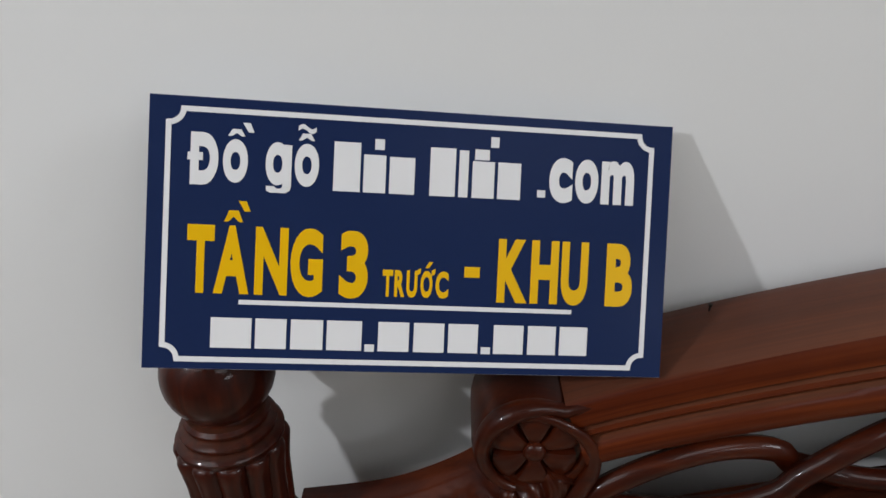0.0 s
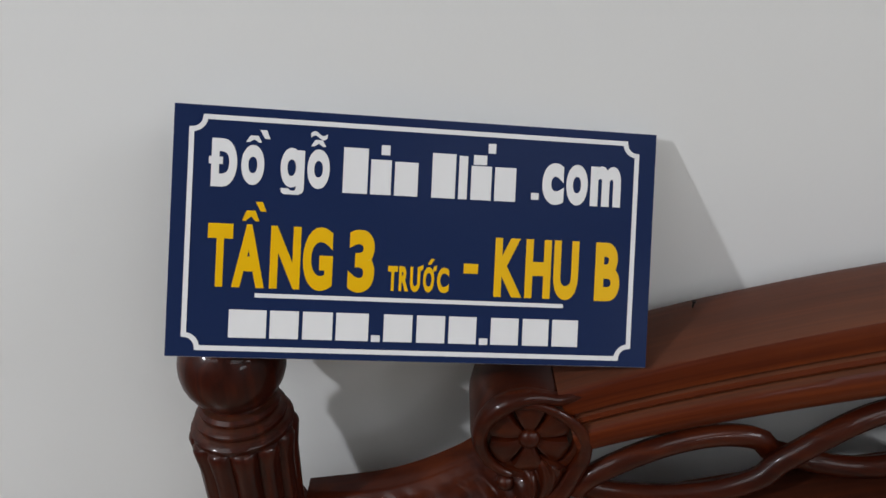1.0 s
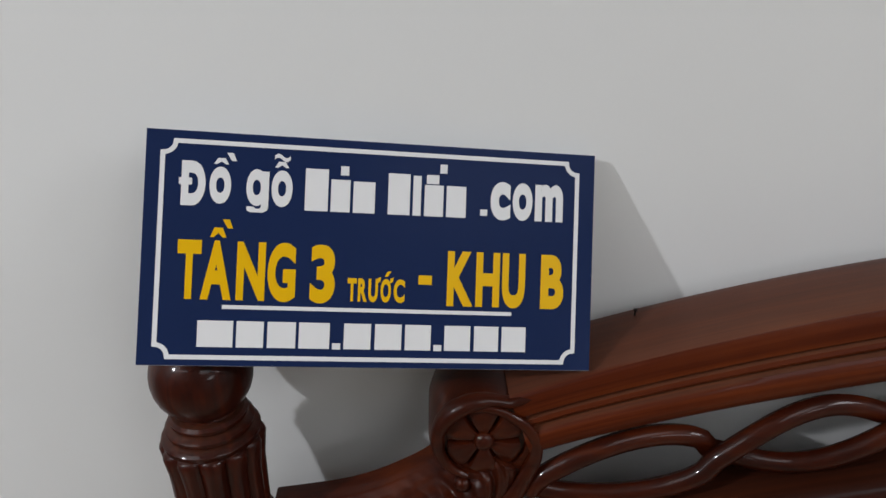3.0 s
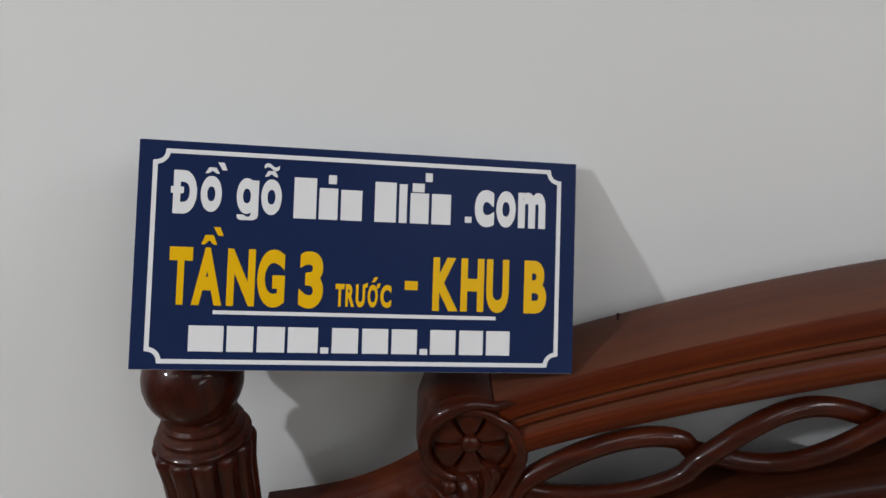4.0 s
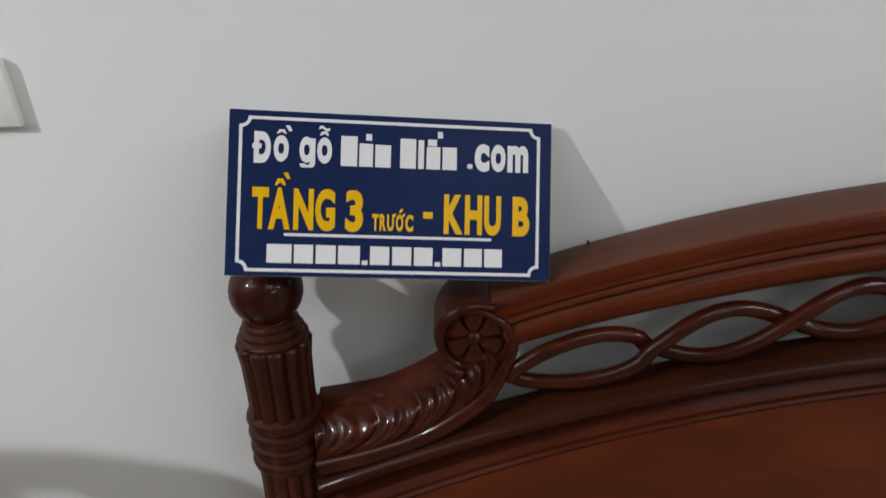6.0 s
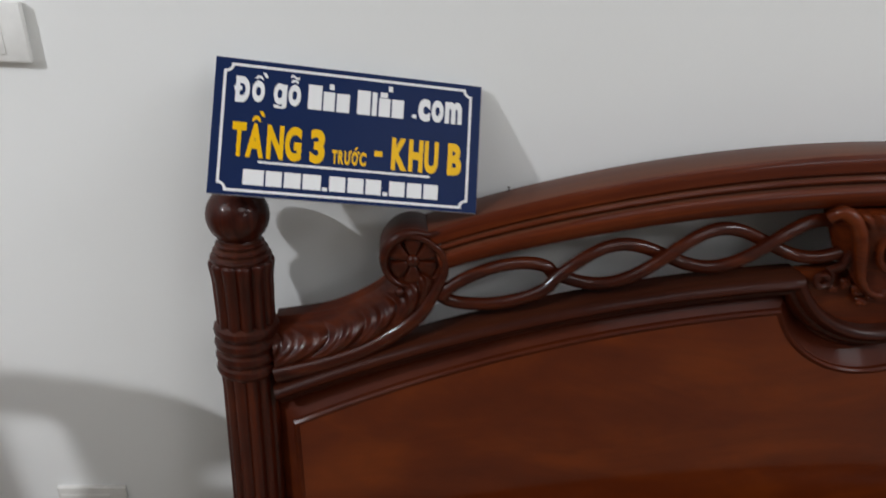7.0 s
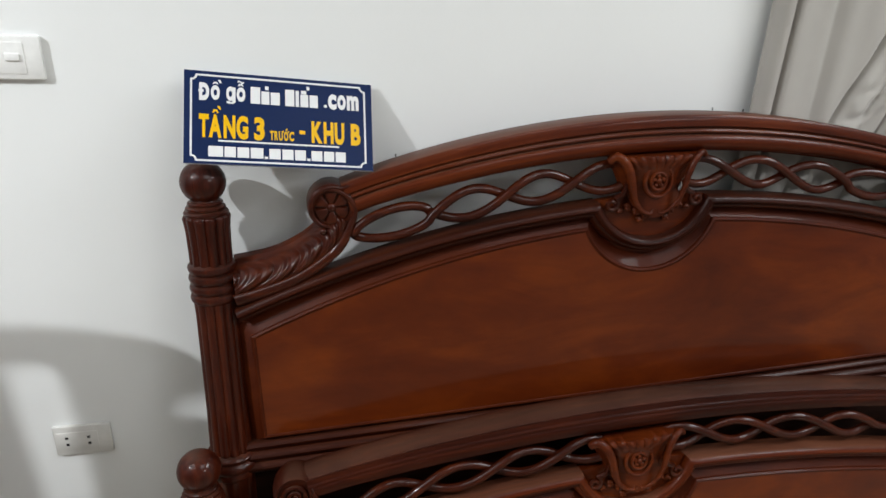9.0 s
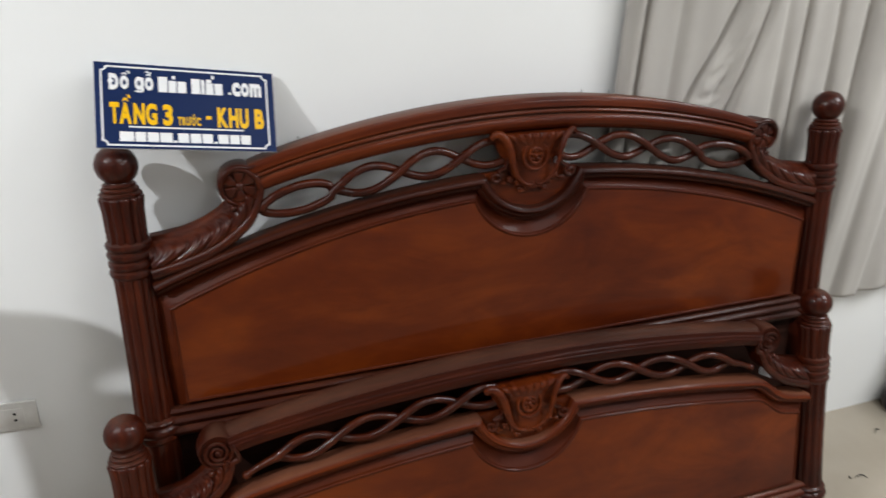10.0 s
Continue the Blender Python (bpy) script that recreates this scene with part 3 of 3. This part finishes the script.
        part("curl", tube(smooth([(s * 0.062, -0.030, cz + 0.006), (s * 0.070, -0.030, cz - 0.014)], 5) + curl, lin(0.0062, 0.0035, 31), 8), CARVED, shell)
        # overlapping leaf tips along the lower edge
        for dx, dz, r, turn in ((0.014, -0.060, 0.0120, 20), (0.036, -0.054, 0.0105, 35), (0.056, -0.044, 0.0090, 50), (0.074, -0.050, 0.0075, 20), (0.028, -0.071, 0.0085, 30)):
            bm = bmesh.new()
            blob(bm, (s * dx, -0.024, cz + dz), (r * 1.15, r * 0.62, r * 0.72), 12, Matrix.Rotation(radians(-s * turn), 4, "Y"))
            blob(bm, (s * (dx + 0.5 * r), -0.024 - 0.40 * r, cz + dz - 0.25 * r), (r * 0.45, r * 0.38, r * 0.42), 8)
            part("leaf_tip", bm, SHELL, shell)
    return top


HEAD = bed_board("headboard", "tall red-brown carved wooden headboard leaning at the white wall",
                 pose(0.7565, -0.2874, 0, 0, 0, -3.62) @ pose(0, 0, 0, 0, -0.63, 0) @ pose(0, 0, 0, -8.34, 0, 0), 1.3035, 2.12, 1.2241, 0.690, (-0.034, -0.054), 0.0, 0.6500, 1.1654,
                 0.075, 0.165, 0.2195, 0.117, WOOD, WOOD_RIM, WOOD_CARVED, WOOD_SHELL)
FOOT = bed_board("footboard", "low red-brown carved wooden footboard leaning on the headboard",
                 pose(0.6884, -0.4623, 0, 0, 0, -4.06) @ pose(0, 0, 0, 0, -1.118, 0) @ pose(0, 0, 0, -13.5, 0, 0), 0.763, 3.80, 0.7335, 0.200, (-0.023, -0.058), 0.040, 0.7015, 0.660,
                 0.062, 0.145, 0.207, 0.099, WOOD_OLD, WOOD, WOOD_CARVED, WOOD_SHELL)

# ---------------- sign ----------------
SW, SH, ST = 0.3277, 0.1651, 0.005
tl, tr, br, bl = (Vector(p) for p in ((-0.1247, -0.0157, 1.3934), (0.2005, -0.0046, 1.3499), (0.1854, -0.0975, 1.2126), (-0.1398, -0.1046, 1.256)))
ex = ((tr - tl) + (br - bl)).normalized()
ez = ((tl - bl) + (tr - br))
ez = (ez - ex * ez.dot(ex)).normalized()
ey = ez.cross(ex)
origin = (tl + tr + br + bl) / 4
sm = Matrix((ex, ey, ez)).transposed().to_4x4()
sm.translation = origin
SIGN = thing("shop_sign", sm, "navy blue sign board with white and yellow lettering", "sign")
part("board", boxed(-SW / 2, SW / 2, 0.0, ST, -SH / 2, SH / 2, 0.0006), BOARD, SIGN)
part("face_film", boxed(-SW / 2 + 0.0004, SW / 2 - 0.0004, -0.0006, 0.0002, -SH / 2 + 0.0004, SH / 2 - 0.0004), BLUE, SIGN)


def at(fx, fy):
    """Place on the face from fractions of its width and height, from the top left."""
    return (fx - 0.5) * SW, (0.5 - fy) * SH


def strip(path, half, material, name, closed=False):
    p = [at(*q) for q in path]
    part(name, sweep(p, [(-half, 0.0006), (-half, 0.0010), (half, 0.0010), (half, 0.0006)], closed=closed), material, SIGN)


# white border line with hollowed corners
def border_path():
    l, r, t, b, q, k = 0.036, 0.957, 0.048, 0.962, 0.026, 0.051
    pts = []
    for cx, cy, sx, sy in ((l, t, 1, 1), (r, t, -1, 1), (r, b, -1, -1), (l, b, 1, -1)):
        arc = [(cx + sx * q * math.sin(a), cy + sy * k * math.cos(a)) for a in lin(0, math.pi / 2, 7)]
        if sx * sy < 0:
            arc.reverse()
        pts += arc
    return pts


strip(border_path(), 0.0016, WHITE, "border_line", closed=True)
strip([(0.171, 0.747), (0.809, 0.747)], 0.0014, WHITE, "rule_line")


def glyphs(text, weight):
    data = bpy.data.curves.new("lettering", "FONT")
    data.body, data.size, data.resolution_u = text, 1.0, 6
    data.bevel_depth, data.bevel_resolution = weight, 1
    data.space_character = 1.0 + 2.2 * weight
    ob = bpy.data.objects.new("lettering", data)
    scene.collection.objects.link(ob)
    bpy.context.view_layer.update()
    me = bpy.data.meshes.new_from_object(ob.evaluated_get(bpy.context.evaluated_depsgraph_get()))
    bpy.data.objects.remove(ob)
    return me


def lettering(text, fx0, fx1, ftop, fbase, material, weight=0.03, body="H", squeeze=0.6):
    """Heavy lettering on the sign: fills fx0 to fx1, with capitals from ftop down to fbase."""
    me = glyphs(text, weight)
    hi = max(v.co.y for v in glyphs("H", weight).vertices)
    lo_x, hi_x = min(v.co.x for v in me.vertices), max(v.co.x for v in me.vertices)
    (x0, zt), (x1, zb_) = at(fx0, ftop), at(fx1, fbase)
    knee = max(v.co.y for v in glyphs(body, weight).vertices)
    bm = bmesh.new()
    bm.from_mesh(me)
    for v in bm.verts:
        if v.co.y > knee:
            v.co.y = knee + (v.co.y - knee) * squeeze
        v.co = Vector((x0 + (v.co.x - lo_x) / (hi_x - lo_x) * (x1 - x0), -0.0009 - 0.00003 * v.co.z / weight, zb_ + v.co.y / hi * (zt - zb_)))
    return part("lettering", bm, material, SIGN, sharp=1.0)


def bar(fx0, fx1, fy0, fy1, material):
    x0, z1 = at(fx0, fy0)
    x1, z0 = at(fx1, fy1)
    part("text_bar", boxed(x0, x1, -0.0010, -0.0004, z0, z1), material, SIGN)


def patch(points, material):
    """A flat cut-out on the sign, from fractions of its face."""
    bm = bmesh.new()
    p = [at(*q) for q in points]
    skin(bm, [[(x, -0.0004, z) for x, z in p], [(x, -0.0010, z) for x, z in p]])
    part("accent", bm, material, SIGN)


def circumflex(x0, x1, y0, y1, material):
    m, w = (x0 + x1) / 2, (x1 - x0) * 0.25
    patch([(x0, y1), (m - w, y0), (m + w, y0), (x1, y1), (x1 - 0.42 * (x1 - m), y1), (m, y0 + 0.55 * (y1 - y0)), (x0 + 0.42 * (m - x0), y1)], material)


def grave(x0, x1, y0, y1, material):
    patch([(x0, y0), (x0 + 0.65 * (x1 - x0), y0), (x1, y1), (x0 + 0.5 * (x1 - x0), y1)], material)


# white words
lettering("D", 0.076, 0.126, 0.130, 0.306, WHITE, 0.065)
bar(0.071, 0.098, 0.203, 0.232, WHITE)
lettering("o", 0.134, 0.179, 0.084, 0.294, WHITE, 0.04)
circumflex(0.142, 0.173, 0.112, 0.138, WHITE)
grave(0.168, 0.189, 0.088, 0.122, WHITE)
lettering("o", 0.211, 0.255, 0.086, 0.296, WHITE, 0.04)
bar(0.2425, 0.2585, 0.160, 0.318, WHITE)
patch([(0.2585, 0.314), (0.2560, 0.329), (0.2480, 0.338), (0.2200, 0.338), (0.2135, 0.331), (0.2125, 0.314), (0.2280, 0.314), (0.2310, 0.322), (0.2400, 0.322), (0.2425, 0.314)], WHITE)
lettering("o", 0.264, 0.309, 0.086, 0.296, WHITE, 0.04)
circumflex(0.270, 0.300, 0.114, 0.140, WHITE)
wave = [(0.269 + 0.033 * q, 0.096 - 0.009 * math.sin(2 * math.pi * q)) for q in lin(0, 1, 13)]
patch([(x, y - 0.008) for x, y in wave] + [(x, y + 0.009) for x, y in reversed(wave)], WHITE)
for a, b, t in ((0.336, 0.386, 0.136), (0.392, 0.434, 0.178), (0.441, 0.489, 0.182), (0.518, 0.567, 0.137), (0.574, 0.592, 0.142), (0.600, 0.643, 0.180), (0.650, 0.695, 0.180)):
    bar(a, b, t, 0.320, WHITE)
for a, b, t in ((0.412, 0.430, 0.118), (0.604, 0.632, 0.135), (0.634, 0.650, 0.085)):
    bar(a, b, t, t + 0.04, WHITE)
bar(0.729, 0.745, 0.278, 0.306, WHITE)
lettering("c", 0.752, 0.799, 0.080, 0.305, WHITE, 0.05)
lettering("o", 0.804, 0.851, 0.080, 0.305, WHITE, 0.042)
lettering("m", 0.857, 0.924, 0.082, 0.305, WHITE, 0.05)
for letter, a, b in (("T", 0.075, 0.124), ("A", 0.124, 0.188), ("N", 0.198, 0.258), ("G", 0.263, 0.323)):
    lettering(letter, a, b, 0.466, 0.702, YELLOW, 0.048)
circumflex(0.140, 0.174, 0.410, 0.452, YELLOW)
grave(0.165, 0.187, 0.374, 0.412, YELLOW)
lettering("3", 0.354, 0.408, 0.468, 0.704, YELLOW, 0.045)
for letter, a, b in (("T", 0.436, 0.456), ("R", 0.459, 0.479), ("U", 0.482, 0.503), ("O", 0.509, 0.532), ("C", 0.538, 0.563)):
    lettering(letter, a, b, 0.607, 0.703, YELLOW, 0.045)
for a in (0.502, 0.530):
    patch([(a, 0.604), (a + 0.007, 0.598), (a + 0.006, 0.618), (a - 0.001, 0.626)], YELLOW)
patch([(0.517, 0.596), (0.524, 0.572), (0.532, 0.572), (0.524, 0.596)], YELLOW)
bar(0.593, 0.623, 0.585, 0.626, YELLOW)
for letter, a, b in (("K", 0.658, 0.718), ("H", 0.724, 0.779), ("U", 0.785, 0.839)):
    lettering(letter, a, b, 0.472, 0.703, YELLOW, 0.048)
lettering("B", 0.876, 0.931, 0.472, 0.704, YELLOW, 0.05)
for a, b in ((0.118, 0.192), (0.199, 0.256), (0.264, 0.324), (0.331, 0.397), (0.428, 0.487), (0.496, 0.555), (0.563, 0.621), (0.652, 0.711), (0.720, 0.776), (0.784, 0.840)):
    bar(a + 0.004, b + 0.004, 0.806, 0.918, WHITE)
for a in (0.403, 0.628):
    bar(a + 0.004, a + 0.022, 0.893, 0.920, WHITE)

# ---------------- on the wall ----------------
SOCKET = thing("wall_socket", WALL_POSE @ pose(-0.442, 0, 0.606, 0, 3.0, 0), "white double power socket on the wall", "socket")
part("cover_plate", boxed(-0.057, 0.057, -0.009, 0.0, -0.038, 0.038, 0.003), AGED, SOCKET)
part("insert", boxed(-0.050, 0.030, -0.0105, -0.006, -0.023, 0.023, 0.001), AGED, SOCKET)
for px in (-0.031, 0.012):
    for pz in (-0.0085, 0.0085):
        part("pin_hole", boxed(px - 0.0034, px + 0.0034, -0.0109, -0.009, pz - 0.0034, pz + 0.0034, 0.0008), HOLE, SOCKET)

SWITCH = thing("light_switch", WALL_POSE @ pose(-0.405, 0, 1.4145, 0, 2.5, 0), "white wall switch plate with small rockers", "switch")
part("cover_plate", boxed(-0.060, 0.060, -0.011, 0.0, -0.036, 0.036, 0.0035), PLASTIC, SWITCH)
part("insert", boxed(-0.042, 0.034, -0.0125, -0.006, -0.026, 0.026, 0.001), PLASTIC, SWITCH)
for px in (-0.024, 0.016):
    part("rocker", boxed(px - 0.011, px + 0.011, -0.0155, -0.008, -0.004, 0.008, 0.001), PLASTIC, SWITCH)

# ---------------- curtain ----------------
bm = bmesh.new()
cols, rowsn = 520, 190
CX0, CX1, CZ0, CZ1 = 1.014, 3.60, 0.540, 2.62
rng = random.Random(4)
# grooves between folds: x at height 1.30, slant, depth, width
grooves = [(1.063, 0.0, 0.038, 0.0065), (1.168, 0.0, 0.015, 0.018), (1.219, 0.44, 0.028, 0.010), (1.355, 0.235, 0.026, 0.009), (1.300, 0.38, 0.008, 0.010), (1.505, -0.13, 0.020, 0.022),
           (1.567, -0.06, 0.030, 0.011), (1.697, -0.15, 0.026, 0.017), (1.786, -0.08, 0.034, 0.012)]
x = 1.93
while x < CX1:
    grooves.append((x, rng.uniform(-0.04, 0.04), rng.uniform(0.012, 0.035), rng.uniform(0.014, 0.03)))
    x += rng.uniform(0.10, 0.24)
rings = []
for i in range(cols + 1):
    xx = CX0 + (CX1 - CX0) * (i / cols) ** 1.25
    ring = []
    for j in range(rowsn + 1):
        z = CZ0 + (CZ1 - CZ0) * j / rowsn
        d = 0.0
        for gx, sl, dep, wid in grooves:
            fade = math.exp(-((z - 1.33) / 0.42) ** 2) if abs(sl) > 0.2 else 1.0
            u = (xx - gx - sl * (z - 1.23)) / wid
            d += fade * dep * math.exp(-abs(u) ** 1.6)
        swell = 0.011 * math.sin(13 * xx + 1.3 * z) + 0.007 * math.sin(29 * xx - 2.2 * z + 1) + 0.003 * math.sin(67 * xx + 3.1 * z) - 0.036 * math.exp(-((xx - CX0) / 0.016) ** 2)
        crumple = 0.0042 * (math.sin(120 * (z - 0.55 * xx) + 2.5 * math.sin(45 * xx)) + 0.6 * math.sin(210 * (z - 0.3 * xx) + 9 * xx)) * math.exp(-((xx - 1.290 - 0.36 * (z - 1.25)) / 0.045) ** 2) * math.exp(-((z - 1.25) / 0.12) ** 2)
        ring.append((xx, -0.050 - swell - crumple + min(d, 0.042), z + 0.006 * math.sin(23 * xx) * (1 - j / rowsn)))
    rings.append(ring)
skin(bm, rings, closed_ring=False, caps=False)
cur = part("curtain", bm, CURTAIN, None, sharp=80)
cur.matrix_world = WALL_POSE
sol = cur.modifiers.new("thickness", "SOLIDIFY")
sol.thickness = 0.002
tagged(cur, "greige pleated curtain hanging at the wall", "curtain")

# ---------------- small things ----------------
def nail(x, y, z):
    t = thing("nail", Matrix.Translation((x, y, z)), "small dark nail sticking out of the rail", "nail", "nails")
    part("shank", lathe([(0.0008, -0.004), (0.0008, 0.004), (0.0017, 0.004), (0.0017, 0.0052), (0.0004, 0.0054)], 10), NAIL, t)


for u in (-0.518, 0.155, 0.228):
    z = 1.3035 + arch(u, 2.12)
    p = HEAD.matrix_world @ Vector((u, 0.040, z + 0.001))
    nail(*p)

# white slip standing in for a small bright patch above the rim
SLIP = thing("white_slip", FOOT.matrix_world @ pose(0.730, 0.014, 0.540, 0, 24, 0), "small white slip standing in for a bright patch behind the footboard", "paper")
bm = bmesh.new()
skin(bm, [[(-0.022, -0.001, 0.0), (0.022, -0.001, -0.003), (0.022, 0.001, -0.003), (-0.022, 0.001, 0.0)], [(-0.022, 0.003, 0.013), (0.021, 0.002, 0.010), (0.021, 0.004, 0.010), (-0.022, 0.005, 0.013)],
          [(-0.020, -0.002, 0.028), (0.022, 0.001, 0.022), (0.022, 0.003, 0.022), (-0.020, 0.0, 0.028)]])
part("sheet", bm, WHITE, SLIP)

STOOL = thing("stool", Matrix.Translation((2.625, -0.315, Z0)), "dark wooden stool with turned legs beside the wall", "stool")
part("seat", boxed(-0.17, 0.17, -0.17, 0.17, 0.455, 0.49, 0.008), DARK, STOOL)
turned = [(0.030, 0.0), (0.052, 0.006), (0.064, 0.030), (0.062, 0.062), (0.048, 0.088), (0.028, 0.100), (0.024, 0.115), (0.034, 0.122), (0.034, 0.132), (0.024, 0.140), (0.026, 0.170), (0.038, 0.205),
          (0.050, 0.250), (0.054, 0.300), (0.044, 0.345), (0.028, 0.370), (0.024, 0.400), (0.030, 0.420), (0.030, 0.456)]
for k in range(4):
    leg = part("leg", lathe(turned, 24), DARK, STOOL)
    leg.location = ((-0.145, 0.145)[k % 2], (-0.145, 0.145)[k // 2], 0)


def chip(x, y, turn, size):
    ch = thing("wood_chip", pose(x, y, Z0 + 0.001, 0, 0, turn), "small dark curled wood shaving on the floor", "wood chip", "floor shavings")
    pts = [(size * (q - 0.5), size * 0.18 * math.sin(3 * q), 0.002 + size * 0.16 * math.sin(math.pi * q)) for q in lin(0, 1, 9)]
    part("shaving", tube(pts, [0.0008 + 0.0024 * math.sin(math.pi * q) for q in lin(0, 1, 9)], 8, squash=0.5), DARK, ch)


chip(2.285, -0.238, 10, 0.040)
chip(2.020, -0.387, -25, 0.046)
chip(1.985, -0.372, 80, 0.012)

# ---------------- unseen board, added and cut to cast the shadow around the socket ---
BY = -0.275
CASTER = thing("shadow_board", Matrix.Translation((0, BY, 0)), "unseen upright board, cut to cast the curved shadow on the wall", "bed board")
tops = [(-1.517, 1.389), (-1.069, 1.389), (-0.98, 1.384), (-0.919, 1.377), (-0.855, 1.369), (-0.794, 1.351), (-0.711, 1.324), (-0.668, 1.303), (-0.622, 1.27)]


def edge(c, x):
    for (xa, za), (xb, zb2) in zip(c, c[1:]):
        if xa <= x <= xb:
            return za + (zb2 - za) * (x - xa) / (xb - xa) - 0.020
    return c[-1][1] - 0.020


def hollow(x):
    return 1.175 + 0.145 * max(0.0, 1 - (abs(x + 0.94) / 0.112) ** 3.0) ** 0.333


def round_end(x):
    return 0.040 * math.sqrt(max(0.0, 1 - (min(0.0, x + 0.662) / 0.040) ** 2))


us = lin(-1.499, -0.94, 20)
part("stile", slab(us, [Z0] * 20, [edge(tops, u) for u in us], -0.012, 0.012), WOOD_PANEL, CASTER)
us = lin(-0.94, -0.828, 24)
part("arched_head", slab(us, [hollow(u) for u in us], [edge(tops, u) for u in us], -0.012, 0.012), WOOD_PANEL, CASTER)
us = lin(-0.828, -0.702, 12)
part("panel", slab(us, [Z0] * 12, [edge(tops, u) for u in us], -0.012, 0.012), WOOD_PANEL, CASTER)
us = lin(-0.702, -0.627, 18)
part("upper_arm", slab(us, [1.164 + round_end(u) for u in us], [edge(tops, u) for u in us], -0.012, 0.012), WOOD_PANEL, CASTER)
part("lower_arm", slab(us, [Z0 for u in us], [1.164 - round_end(u) for u in us], -0.012, 0.012), WOOD_PANEL, CASTER)
